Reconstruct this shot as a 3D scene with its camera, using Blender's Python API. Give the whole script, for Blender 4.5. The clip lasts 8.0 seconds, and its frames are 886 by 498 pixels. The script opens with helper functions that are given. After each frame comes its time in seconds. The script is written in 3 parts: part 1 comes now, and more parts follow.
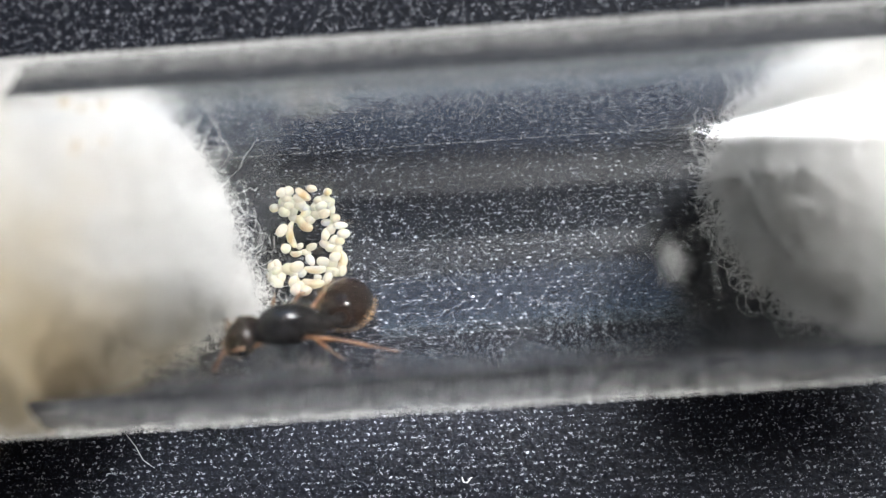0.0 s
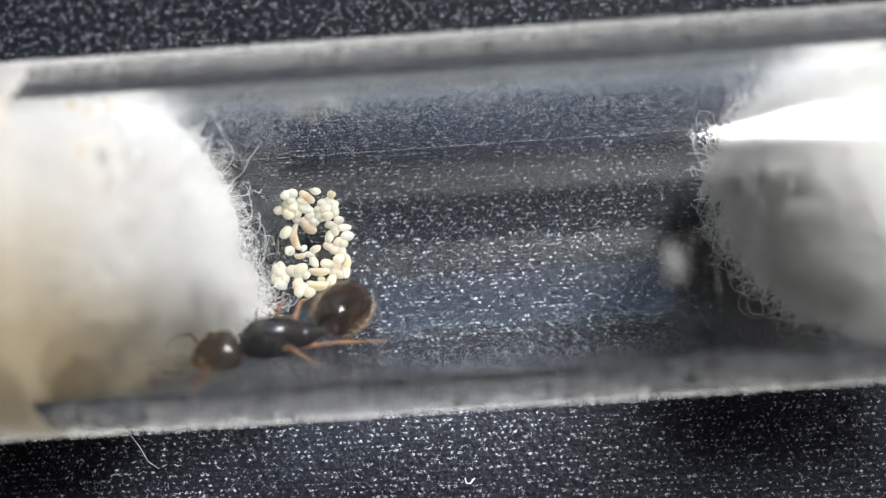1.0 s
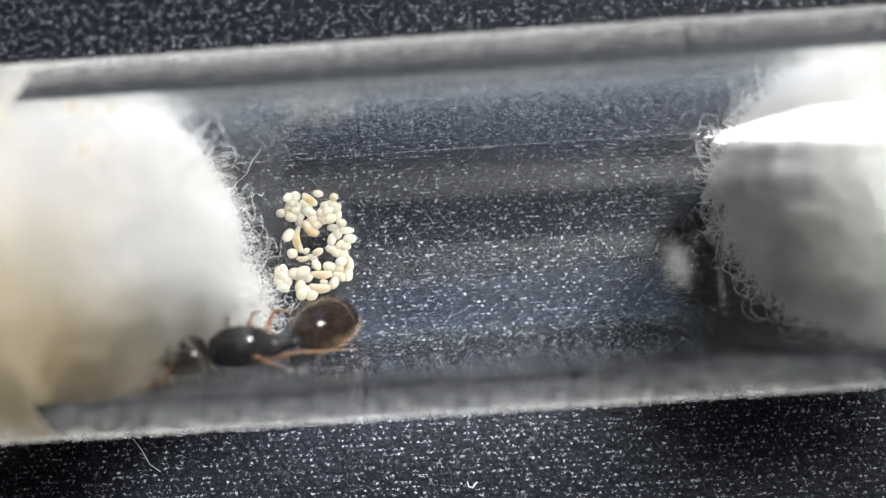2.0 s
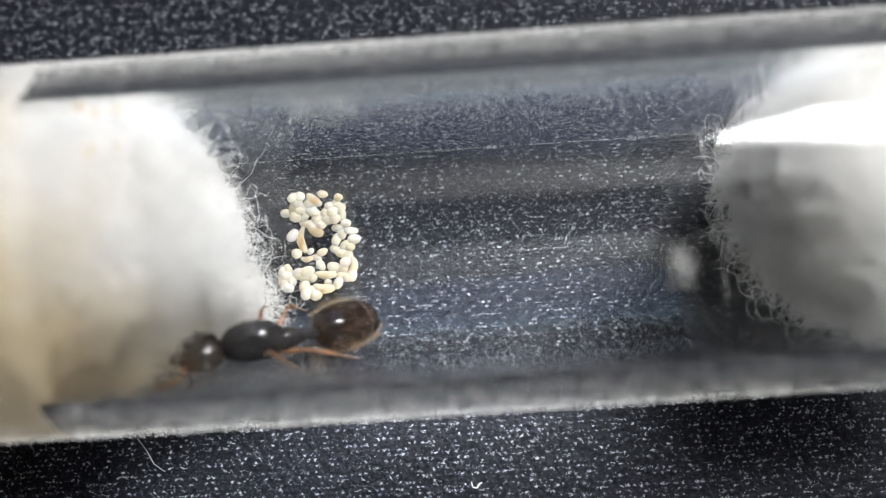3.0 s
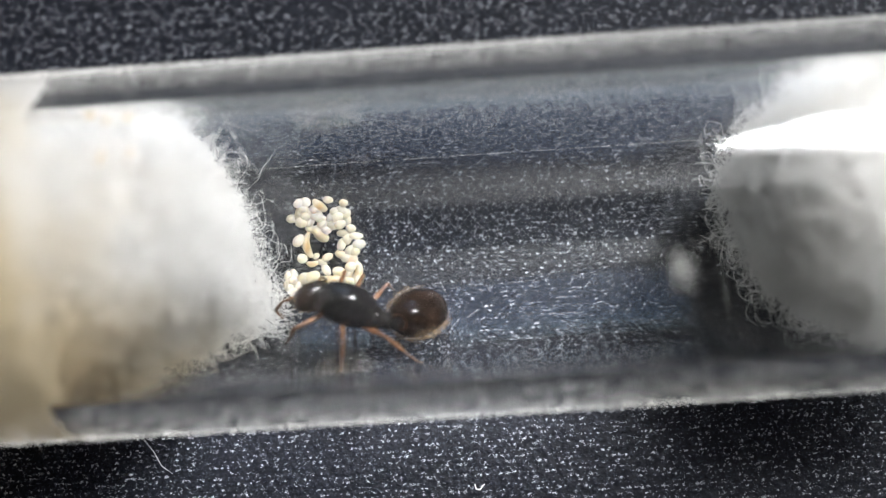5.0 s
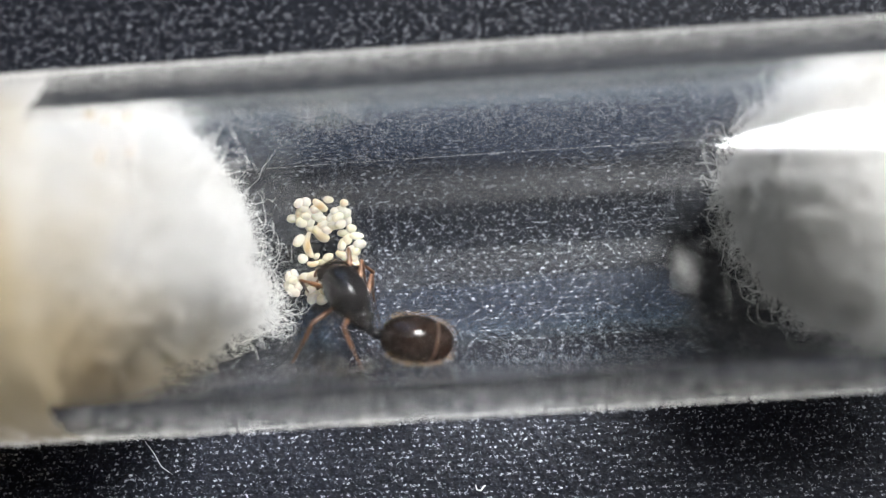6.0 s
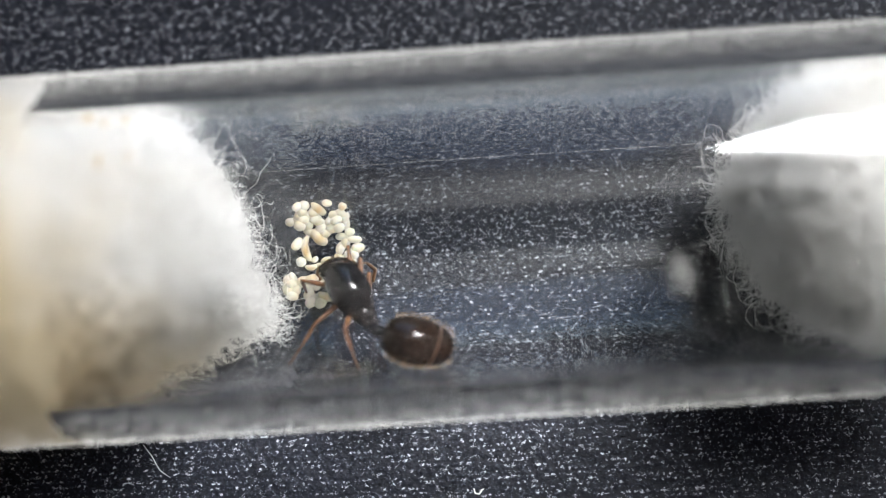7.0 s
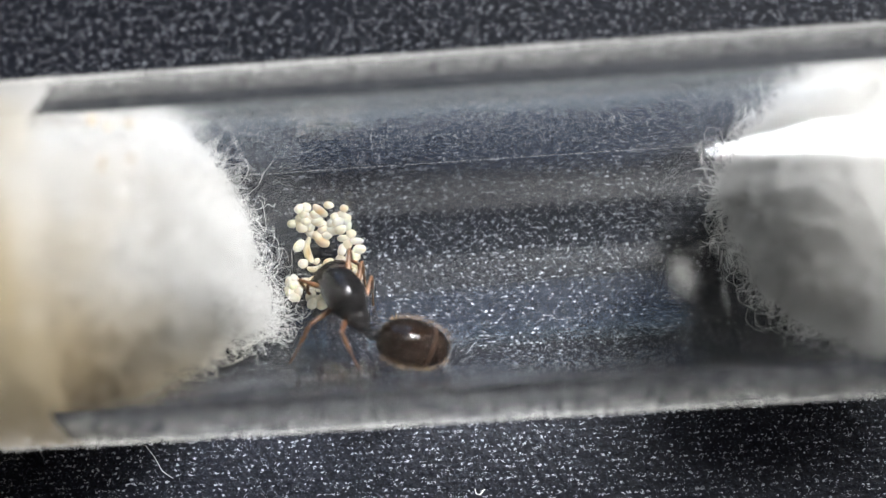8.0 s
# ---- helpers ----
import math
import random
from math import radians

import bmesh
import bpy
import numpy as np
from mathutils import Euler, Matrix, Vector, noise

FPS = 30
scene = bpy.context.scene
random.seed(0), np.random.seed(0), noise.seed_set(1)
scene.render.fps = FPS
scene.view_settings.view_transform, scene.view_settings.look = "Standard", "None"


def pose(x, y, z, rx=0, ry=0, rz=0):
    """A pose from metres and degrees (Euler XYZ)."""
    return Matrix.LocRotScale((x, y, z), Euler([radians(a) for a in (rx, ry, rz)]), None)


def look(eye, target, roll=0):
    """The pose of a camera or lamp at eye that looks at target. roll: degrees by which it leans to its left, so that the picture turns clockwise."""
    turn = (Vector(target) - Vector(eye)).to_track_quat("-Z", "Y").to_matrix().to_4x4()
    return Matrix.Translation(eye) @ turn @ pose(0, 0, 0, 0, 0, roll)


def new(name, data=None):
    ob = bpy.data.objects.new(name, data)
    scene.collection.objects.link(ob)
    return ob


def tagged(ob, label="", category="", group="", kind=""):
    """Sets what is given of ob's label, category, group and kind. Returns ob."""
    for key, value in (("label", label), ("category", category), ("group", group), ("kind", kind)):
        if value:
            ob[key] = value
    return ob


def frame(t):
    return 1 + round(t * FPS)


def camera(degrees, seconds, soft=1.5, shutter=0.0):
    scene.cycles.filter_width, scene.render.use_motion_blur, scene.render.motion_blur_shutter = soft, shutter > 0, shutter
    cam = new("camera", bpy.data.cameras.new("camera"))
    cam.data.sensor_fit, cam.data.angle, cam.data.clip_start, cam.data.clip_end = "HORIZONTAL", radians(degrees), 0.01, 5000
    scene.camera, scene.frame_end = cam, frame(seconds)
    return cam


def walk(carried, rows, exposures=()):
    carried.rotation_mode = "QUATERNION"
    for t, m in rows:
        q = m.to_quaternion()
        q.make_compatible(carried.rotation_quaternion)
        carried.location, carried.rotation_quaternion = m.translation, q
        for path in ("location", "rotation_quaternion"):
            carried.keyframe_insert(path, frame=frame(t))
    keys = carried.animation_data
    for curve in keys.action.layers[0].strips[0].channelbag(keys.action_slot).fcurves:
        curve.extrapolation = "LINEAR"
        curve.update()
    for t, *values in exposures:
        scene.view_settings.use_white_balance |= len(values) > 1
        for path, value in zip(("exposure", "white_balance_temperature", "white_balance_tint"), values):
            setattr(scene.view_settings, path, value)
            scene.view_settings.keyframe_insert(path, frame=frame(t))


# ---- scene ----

MM = 0.001

# camera ------------------------------------------------------------------
cam = camera(48, 8.0, 1.2)
cam.data.dof.use_dof = True
cam.data.dof.focus_distance = 0.0492
cam.data.dof.aperture_fstop = 18.0
walk(cam, [
    (0.0, pose(0.0, -0.010075, 0.049755, 12.1737, 1.0144, -3.7426)),
    (0.5, pose(-0.000101, -0.010168, 0.049954, 12.368, 0.94, -3.8115)),
    (1.0, pose(-0.000104, -0.01021, 0.050012, 12.3953, 1.0771, -3.7386)),
    (1.5, pose(-1.5e-05, -0.010229, 0.049882, 12.534, 1.1808, -3.66)),
    (3.0, pose(-4.6e-05, -0.010359, 0.049878, 12.7916, 1.5182, -3.4956)),
    (3.5, pose(-8.6e-05, -0.010297, 0.050069, 12.7682, 1.5038, -3.5269)),
    (4.0, pose(-0.00017, -0.010296, 0.050251, 12.8243, 1.4996, -3.5299)),
    (4.5, pose(-0.000187, -0.010359, 0.050641, 12.8934, 1.5164, -3.5084)),
    (6.0, pose(-0.000193, -0.010421, 0.050409, 13.0284, 1.5836, -3.4296)),
    (6.5, pose(-0.000197, -0.010328, 0.050462, 12.9658, 1.5252, -3.4685)),
    (7.0, pose(-0.000169, -0.010325, 0.050459, 13.1036, 1.5061, -3.4497)),
    (7.5, pose(-0.000146, -0.010205, 0.050431, 13.0416, 1.4795, -3.4958)),
    (8.0, pose(-0.000226, -0.010347, 0.050692, 13.1697, 1.507, -3.4503)),
])

# world and light ---------------------------------------------------------
scene.view_settings.exposure = 0.0
world = bpy.data.worlds.new("sky")
scene.world = world
world.use_nodes = True
wn = world.node_tree
sky = wn.nodes.new("ShaderNodeTexSky")
sky.sky_type, sky.sun_disc = "NISHITA", False
sky.sun_elevation, sky.sun_rotation = radians(40), radians(60)
wn.links.new(sky.outputs[0], wn.nodes["Background"].inputs[0])
wn.nodes["Background"].inputs[1].default_value = 0.145

ROOM = Matrix.Rotation(radians(56), 4, "Z")  # the room is turned against the tube
WIN_D, WIN_L, WIN_R, WIN_B, WIN_T = 0.80, -0.27, 0.05, 0.80, 1.38
SIDE_L, SIDE_R, SIDE_B, SIDE_T = 0.13, 1.40, 0.06, 1.68
lamp = bpy.data.lights.new("window_light", "AREA")
lamp.shape, lamp.size, lamp.size_y = "RECTANGLE", WIN_R - WIN_L, WIN_T - WIN_B
lamp.energy, lamp.color = 56.0, (0.98, 0.985, 1.0)
wl = new("window_light", lamp)
wl.matrix_world = ROOM @ look((WIN_D, (WIN_L + WIN_R) / 2, (WIN_B + WIN_T) / 2), (0, (WIN_L + WIN_R) / 2, (WIN_B + WIN_T) / 2))


# materials ---------------------------------------------------------------
def material(name, rough=0.5, metal=0.0, spec=0.5):
    m = bpy.data.materials.new(name)
    m.use_nodes = True
    b = m.node_tree.nodes["Principled BSDF"]
    b.inputs["Roughness"].default_value = rough
    b.inputs["Metallic"].default_value = metal
    b.inputs["Specular IOR Level"].default_value = spec
    return m, m.node_tree, b


def ramp(nt, fac, stops):
    r = nt.nodes.new("ShaderNodeValToRGB")
    while len(r.color_ramp.elements) < len(stops):
        r.color_ramp.elements.new(0.5)
    for e, (p, c) in zip(r.color_ramp.elements, stops):
        e.position, e.color = p, (*c, 1)
    nt.links.new(fac, r.inputs[0])
    return r.outputs[0]


def noise_tex(nt, scale, detail=3.0, rough=0.55, vec=None):
    t = nt.nodes.new("ShaderNodeTexNoise")
    t.inputs["Scale"].default_value = scale
    t.inputs["Detail"].default_value = detail
    t.inputs["Roughness"].default_value = rough
    if vec is None:
        vec = nt.nodes.new("ShaderNodeTexCoord").outputs["Object"]
    nt.links.new(vec, t.inputs["Vector"])
    return t.outputs["Fac"]


def bump(nt, bsdf, height, strength, dist):
    b = nt.nodes.new("ShaderNodeBump")
    b.inputs["Strength"].default_value = strength
    b.inputs["Distance"].default_value = dist
    nt.links.new(height, b.inputs["Height"])
    nt.links.new(b.outputs[0], bsdf.inputs["Normal"])


def mottled(name, stops, scale, rough=0.5, spec=0.5, bump_scale=0, strength=0.3, dist=0.00002, metal=0.0):
    m, nt, b = material(name, rough, metal, spec)
    nt.links.new(ramp(nt, noise_tex(nt, scale), stops), b.inputs["Base Color"])
    if bump_scale:
        bump(nt, b, noise_tex(nt, bump_scale), strength, dist)
    return m


def cloth_material():
    m, nt, b = material("dark_cloth", 0.55, 0.0, 0.12)
    co = nt.nodes.new("ShaderNodeTexCoord").outputs["Object"]
    fine = noise_tex(nt, 7000, 2, 0.6, co)
    wide = noise_tex(nt, 160, 3, 0.6, co)
    mix = nt.nodes.new("ShaderNodeMix")
    mix.data_type = "RGBA"
    mix.inputs["Factor"].default_value = 0.35
    # the palest stop of the fine noise paints glints into the weave
    nt.links.new(ramp(nt, fine, [(0.42, (0.002, 0.0025, 0.005)), (0.62, (0.009, 0.010, 0.017)), (0.74, (0.11, 0.12, 0.145))]), mix.inputs[6])
    nt.links.new(ramp(nt, wide, [(0.35, (0.002, 0.003, 0.005)), (0.65, (0.008, 0.009, 0.014))]), mix.inputs[7])
    nt.links.new(mix.outputs[2], b.inputs["Base Color"])
    bump(nt, b, fine, 0.7, 0.00008)
    return m


def cotton_material(name, stained, core):
    m, nt, b = material(name, 0.9, 0.0, 0.1)
    co = nt.nodes.new("ShaderNodeTexCoord").outputs["Object"]
    col = ramp(nt, noise_tex(nt, 260, 4, 0.6, co), [(0.3, (0.80, 0.79, 0.77) if stained else (0.95, 0.94, 0.92)), (0.7, (0.88, 0.875, 0.86) if stained else (0.975, 0.97, 0.955))] if core else [(0.3, (0.85, 0.84, 0.82)), (0.7, (0.93, 0.93, 0.92))])
    if stained:
        # cream water stain with an uneven border, soaked in from the wet end
        sep = nt.nodes.new("ShaderNodeSeparateXYZ")
        nt.links.new(co, sep.inputs[0])
        add = nt.nodes.new("ShaderNodeMath")
        add.operation = "MULTIPLY_ADD"
        add.inputs[1].default_value = 0.012
        nt.links.new(noise_tex(nt, 170, 3, 0.6, co), add.inputs[0])
        slope = nt.nodes.new("ShaderNodeMath")
        slope.operation = "MULTIPLY_ADD"
        slope.inputs[1].default_value = 0.9
        nt.links.new(sep.outputs[1], slope.inputs[0])
        nt.links.new(sep.outputs[0], slope.inputs[2])
        nt.links.new(slope.outputs[0], add.inputs[2])
        rng = nt.nodes.new("ShaderNodeMapRange")
        rng.inputs[1].default_value, rng.inputs[2].default_value = -0.0065, -0.0135
        nt.links.new(add.outputs[0], rng.inputs[0])
        mc = nt.nodes.new("ShaderNodeMix")
        mc.data_type = "RGBA"
        mc.inputs[7].default_value = (0.68, 0.60, 0.45, 1) if core else (0.74, 0.66, 0.51, 1)
        nt.links.new(rng.outputs[0], mc.inputs["Factor"])
        nt.links.new(col, mc.inputs[6])
        col = mc.outputs[2]
    nt.links.new(col, b.inputs["Base Color"])
    comb = nt.nodes.new("ShaderNodeMapping")
    comb.inputs["Scale"].default_value = (1.0, 0.3, 0.45)
    comb.inputs["Rotation"].default_value = (0.0, 0.0, 0.25)
    nt.links.new(co, comb.inputs["Vector"])
    bump(nt, b, noise_tex(nt, 900, 6, 0.72, comb.outputs[0]), 0.28, 0.0007)
    # cotton lets much of the light through
    tra, mix = nt.nodes.new("ShaderNodeBsdfTranslucent"), nt.nodes.new("ShaderNodeMixShader")
    nt.links.new(col, tra.inputs[0])
    mix.inputs[0].default_value = (0.82 if stained else 0.94) if core else 0.7
    nt.links.new(b.outputs[0], mix.inputs[1])
    nt.links.new(tra.outputs[0], mix.inputs[2])
    nt.links.new(mix.outputs[0], nt.nodes["Material Output"].inputs[0])
    return m


def glass_material():
    m, nt, b = material("tube_glass", 0.0, 0.0, 0.5)
    b.inputs["Transmission Weight"].default_value = 1.0
    b.inputs["IOR"].default_value = 1.5
    b.inputs["Base Color"].default_value = (0.985, 0.99, 0.988, 1)
    b.inputs["Coat Weight"].default_value = 0.05
    b.inputs["Coat Roughness"].default_value = 0.15
    return m


def brood_material(name, a, c, scale, gut=None):
    m, nt, b = material(name, 0.22, 0.0, 0.6)
    info, add = nt.nodes.new("ShaderNodeObjectInfo"), nt.nodes.new("ShaderNodeMath")
    add.operation = "MULTIPLY_ADD"
    add.inputs[1].default_value = 0.35
    nt.links.new(info.outputs["Random"], add.inputs[0])
    nt.links.new(noise_tex(nt, scale, 2), add.inputs[2])
    col = ramp(nt, add.outputs[0], [(0.45, a), (0.85, c)])
    if gut:
        # the full gut shows yellow through the middle of the skin
        dist, mid = nt.nodes.new("ShaderNodeVectorMath"), nt.nodes.new("ShaderNodeMix")
        dist.operation, mid.data_type = "DISTANCE", "RGBA"
        dist.inputs[1].default_value = (0.5, 0.4, 0.7)
        nt.links.new(nt.nodes.new("ShaderNodeTexCoord").outputs["Generated"], dist.inputs[0])
        mid.inputs[7].default_value = (*gut, 1)
        nt.links.new(ramp(nt, dist.outputs["Value"], [(0.12, (0.7, 0.7, 0.7)), (0.40, (0.0, 0.0, 0.0))]), mid.inputs["Factor"])
        nt.links.new(col, mid.inputs[6])
        col = mid.outputs[2]
    nt.links.new(col, b.inputs["Base Color"])
    b.inputs["IOR"].default_value = 1.38
    b.inputs["Transmission Weight"].default_value = 0.4
    b.inputs["Coat Weight"].default_value = 0.6
    b.inputs["Coat Roughness"].default_value = 0.08
    b.inputs["Subsurface Weight"].default_value = 1.0
    b.inputs["Subsurface Radius"].default_value = (0.00030, 0.00024, 0.00016)
    b.inputs["Subsurface Scale"].default_value = 1.0
    tra, mix = nt.nodes.new("ShaderNodeBsdfTranslucent"), nt.nodes.new("ShaderNodeMixShader")
    nt.links.new(col, tra.inputs[0])
    mix.inputs[0].default_value = 0.6
    nt.links.new(b.outputs[0], mix.inputs[1])
    nt.links.new(tra.outputs[0], mix.inputs[2])
    nt.links.new(mix.outputs[0], nt.nodes["Material Output"].inputs[0])
    return m


CLOTH = cloth_material()
COTTON_L, COTTON_R = cotton_material("cotton_damp", True, True), cotton_material("cotton_dry", False, True)
FIBRE_L, FIBRE_R = cotton_material("fibre_damp", True, False), cotton_material("fibre_dry", False, False)
GLASS = glass_material()
EGG = brood_material("egg_shell", (0.79, 0.74, 0.63), (0.86, 0.84, 0.77), 900)
LARVA = brood_material("larva_skin", (0.79, 0.73, 0.60), (0.83, 0.78, 0.66), 1400, (0.62, 0.40, 0.14))
CUTICLE = mottled("ant_cuticle", [(0.3, (0.004, 0.004, 0.005)), (0.7, (0.012, 0.010, 0.009))], 1500, 0.10, 0.9, 9000, 0.03, 0.00001)
HEADCUT = mottled("ant_head_cuticle", [(0.3, (0.006, 0.005, 0.0045)), (0.7, (0.017, 0.011, 0.008))], 1500, 0.18, 0.5, 12000, 0.25, 0.00001)
TERGITE = mottled("ant_tergite", [(0.3, (0.004, 0.0024, 0.0016)), (0.7, (0.017, 0.008, 0.0042))], 900, 0.09, 0.8, 9000, 0.03, 0.00001)
MEMBRANE = mottled("ant_membrane", [(0.3, (0.020, 0.010, 0.006)), (0.7, (0.036, 0.018, 0.010))], 1200, 0.6, 0.2)
LEGMAT = mottled("ant_leg", [(0.3, (0.055, 0.025, 0.011)), (0.7, (0.15, 0.068, 0.028))], 1800, 0.35, 0.5)
HAIRMAT = mottled("ant_hair", [(0.3, (0.20, 0.12, 0.05)), (0.7, (0.33, 0.21, 0.09))], 3000, 0.4)
EYEMAT = mottled("ant_eye", [(0.3, (0.006, 0.005, 0.005)), (0.7, (0.015, 0.012, 0.01))], 4000, 0.2, 0.5, 30000, 0.3, 0.00001)
# fibre and lint colour; the pale stop paints the cloth's glints
LINT_GLINT = mottled("lint_glint", [(0.42, (0.004, 0.005, 0.009)), (0.51, (0.06, 0.068, 0.088)), (0.58, (0.60, 0.62, 0.67))], 2600, 0.25, 0.8)
# pale colour of the imitated glass haze and of the lint tuft
HAZE_LINT = mottled("pale_haze_lint", [(0.3, (0.60, 0.59, 0.56)), (0.7, (0.82, 0.81, 0.78))], 900, 0.8)
WALLMAT = mottled("room_paint", [(0.3, (0.07, 0.071, 0.073)), (0.7, (0.09, 0.091, 0.094))], 3, 0.8, 0.3, 90, 0.1, 0.002)
CEILMAT = mottled("ceiling_paint", [(0.3, (0.24, 0.24, 0.24)), (0.7, (0.28, 0.28, 0.28))], 3, 0.85, 0.3, 90, 0.1, 0.002)
FRAMEMAT = mottled("window_paint", [(0.3, (0.74, 0.74, 0.73)), (0.7, (0.80, 0.80, 0.79))], 8, 0.5)
PHONEMAT = mottled("phone_black", [(0.3, (0.010, 0.010, 0.011)), (0.7, (0.016, 0.016, 0.018))], 40, 0.35)


# mesh helpers ------------------------------------------------------------
def mesh_from(name, verts, faces, mat, smooth=True):
    me = bpy.data.meshes.new(name)
    me.from_pydata([tuple(v) for v in verts], [], [tuple(f) for f in faces])
    me.materials.append(mat)
    if smooth:
        me.polygons.foreach_set("use_smooth", [True] * len(me.polygons))
    me.update()
    return me


def part(name, bm, mat, parent, label=""):
    me = bpy.data.meshes.new(name)
    bm.to_mesh(me)
    bm.free()
    me.materials.append(mat)
    me.polygons.foreach_set("use_smooth", [True] * len(me.polygons))
    ob = new(name, me)
    ob.parent = parent
    if label:
        tagged(ob, label)
    return ob


def mesh_part(name, me, parent, label="", kind=""):
    ob = new(name, me)
    ob.parent = parent
    return tagged(ob, label, "", "", kind)


def box(bm, x0, x1, y0, y1, z0, z1, m=Matrix()):
    v = [bm.verts.new(m @ Vector((x, y, z))) for x in (x0, x1) for y in (y0, y1) for z in (z0, z1)]
    for f in ((0, 1, 3, 2), (4, 6, 7, 5), (0, 4, 5, 1), (2, 3, 7, 6), (0, 2, 6, 4), (1, 5, 7, 3)):
        bm.faces.new([v[i] for i in f])


def lathe(bm, profile, m=Matrix(), seg=28, sy=1.0, sz=1.0, wob=0.0, seed=0):
    """Rings (x, r) along local x in millimetres, closed at both ends."""
    rings = []
    for x, r in profile:
        ring = []
        for k in range(seg):
            a = 2 * math.pi * k / seg
            p = Vector((x, r * sy * math.cos(a), r * sz * math.sin(a)))
            if wob:
                p *= 1 + wob * noise.noise(p * 2.3 + Vector((seed, 0, 0)))
            ring.append(bm.verts.new(m @ (p * MM)))
        rings.append(ring)
    for a, b in zip(rings, rings[1:]):
        for k in range(seg):
            bm.faces.new((a[k], a[(k + 1) % seg], b[(k + 1) % seg], b[k]))
    bm.faces.new(rings[0][::-1])
    bm.faces.new(rings[-1])
    bmesh.ops.recalc_face_normals(bm, faces=bm.faces)
    return bm


def ovoid(a, r, n=18, power=1.0, skew=0.0):
    out = []
    for k in range(n + 1):
        t = math.pi * (0.01 + 0.98 * k / n)
        out.append((-a * math.cos(t), r * math.sin(t) ** power * (1 + skew * math.cos(t))))
    return out


def strands(lines, radius, sides=3):
    """Thin tubes along many polylines of one length (millimetres): vertices and faces."""
    pts = np.asarray(lines, float)
    count, n = pts.shape[:2]
    d = np.gradient(pts, axis=1)
    d /= np.linalg.norm(d, axis=2)[..., None] + 1e-9
    u = np.cross(d, (0.3, 0.5, 0.81))
    u /= np.linalg.norm(u, axis=2)[..., None] + 1e-9
    w = np.cross(d, u)
    taper = np.ones(n)
    taper[0], taper[-1] = 0.7, 0.5
    rings = [pts + (u * math.cos(2 * math.pi * k / sides) + w * math.sin(2 * math.pi * k / sides)) * (radius * taper)[None, :, None] for k in range(sides)]
    verts = np.stack(rings, 1) * MM  # strand, side, point
    idx = np.arange(count * sides * n).reshape(count, sides, n)
    nxt = np.roll(idx, -1, axis=1)
    faces = np.stack([idx[..., :-1], idx[..., 1:], nxt[..., 1:], nxt[..., :-1]], -1)
    return verts.reshape(-1, 3).tolist(), faces.reshape(-1, 4).tolist()


def curl_lines(rng, starts, headings, lengths, steps, curl):
    """Curly random paths from many starts at once."""
    p, d = np.array(starts, float), np.array(headings, float)
    axis = rng.normal(size=p.shape)
    out = [p.copy()]
    for _ in range(steps):
        axis = axis * 0.85 + rng.normal(size=p.shape) * 0.6
        d = d + np.cross(axis, d) * curl + rng.normal(size=p.shape) * 0.08
        d /= np.linalg.norm(d, axis=1)[:, None]
        p = p + d * (np.asarray(lengths) / steps)[:, None]
        out.append(p.copy())
    return np.stack(out, 1)


# the cloth under everything ---------------------------------------------
def cloth():
    fx = np.arange(-25.0, 27.0, 0.11)
    fy = np.arange(-15.0, 18.0, 0.11)
    grow = np.array([2, 6, 15, 40, 110, 300, 800, 2700.0])
    xs = np.r_[(fx[0] - grow)[::-1], fx, fx[-1] + grow]
    ys = np.r_[(fy[0] - grow)[::-1], fy, fy[-1] + grow]
    X, Y = np.meshgrid(xs, ys)
    rng = np.random.default_rng(5)
    # soft tufts on a jittered weave grid
    cx, cy = 0.22, 0.17
    nx, ny = 300, 260
    jx, jy, jh = rng.uniform(-0.42, 0.42, (ny, nx)), rng.uniform(-0.42, 0.42, (ny, nx)), rng.uniform(0.25, 1.0, (ny, nx)) ** 1.4
    U, V = (X + 32) / cx, (Y + 20) / cy
    Z = np.zeros_like(X)
    for di in (-1, 0, 1):
        for dj in (-1, 0, 1):
            J = np.floor(V).astype(int) + dj
            off = 0.5 * (J % 2)
            I = np.floor(U - off).astype(int) + di
            ok = (I >= 0) & (I < nx) & (J >= 0) & (J < ny)
            Ic, Jc = np.clip(I, 0, nx - 1), np.clip(J, 0, ny - 1)
            dx, dy = U - (I + 0.5 + off + jx[Jc, Ic]), V - (J + 0.5 + jy[Jc, Ic])
            Z = np.maximum(Z, np.where(ok, jh[Jc, Ic] * np.exp(-(dx * dx + dy * dy) * 2.2), 0))
    Z = (Z - 1.0) * 0.12 + 0.01 * rng.normal(size=Z.shape)
    Z += 0.05 * np.sin(X * 0.31 + 0.6) * np.sin(Y * 0.27)
    Z = np.minimum(Z, 0.0)
    far = (X < fx[0]) | (X > fx[-1]) | (Y < fy[0]) | (Y > fy[-1])
    Z[far] = -0.1
    n, w = X.size, len(xs)
    verts = np.stack([X, Y, Z], -1).reshape(-1, 3) * MM
    i = (np.arange(len(ys) - 1)[:, None] * w + np.arange(w - 1)).ravel()
    faces = np.stack([i, i + 1, i + w + 1, i + w], 1)
    me = bpy.data.meshes.new("ground")
    me.vertices.add(n)
    me.vertices.foreach_set("co", verts.ravel())
    me.loops.add(faces.size)
    me.loops.foreach_set("vertex_index", faces.ravel().astype(np.int32))
    me.polygons.add(len(faces))
    me.polygons.foreach_set("loop_start", np.arange(0, faces.size, 4, dtype=np.int32))
    me.polygons.foreach_set("use_smooth", np.ones(len(faces), bool))
    me.update(calc_edges=True)
    me.materials.append(CLOTH)
    return tagged(new("ground", me), "black and navy woven synthetic cloth with glints painted pale", "cloth", "", "structure")


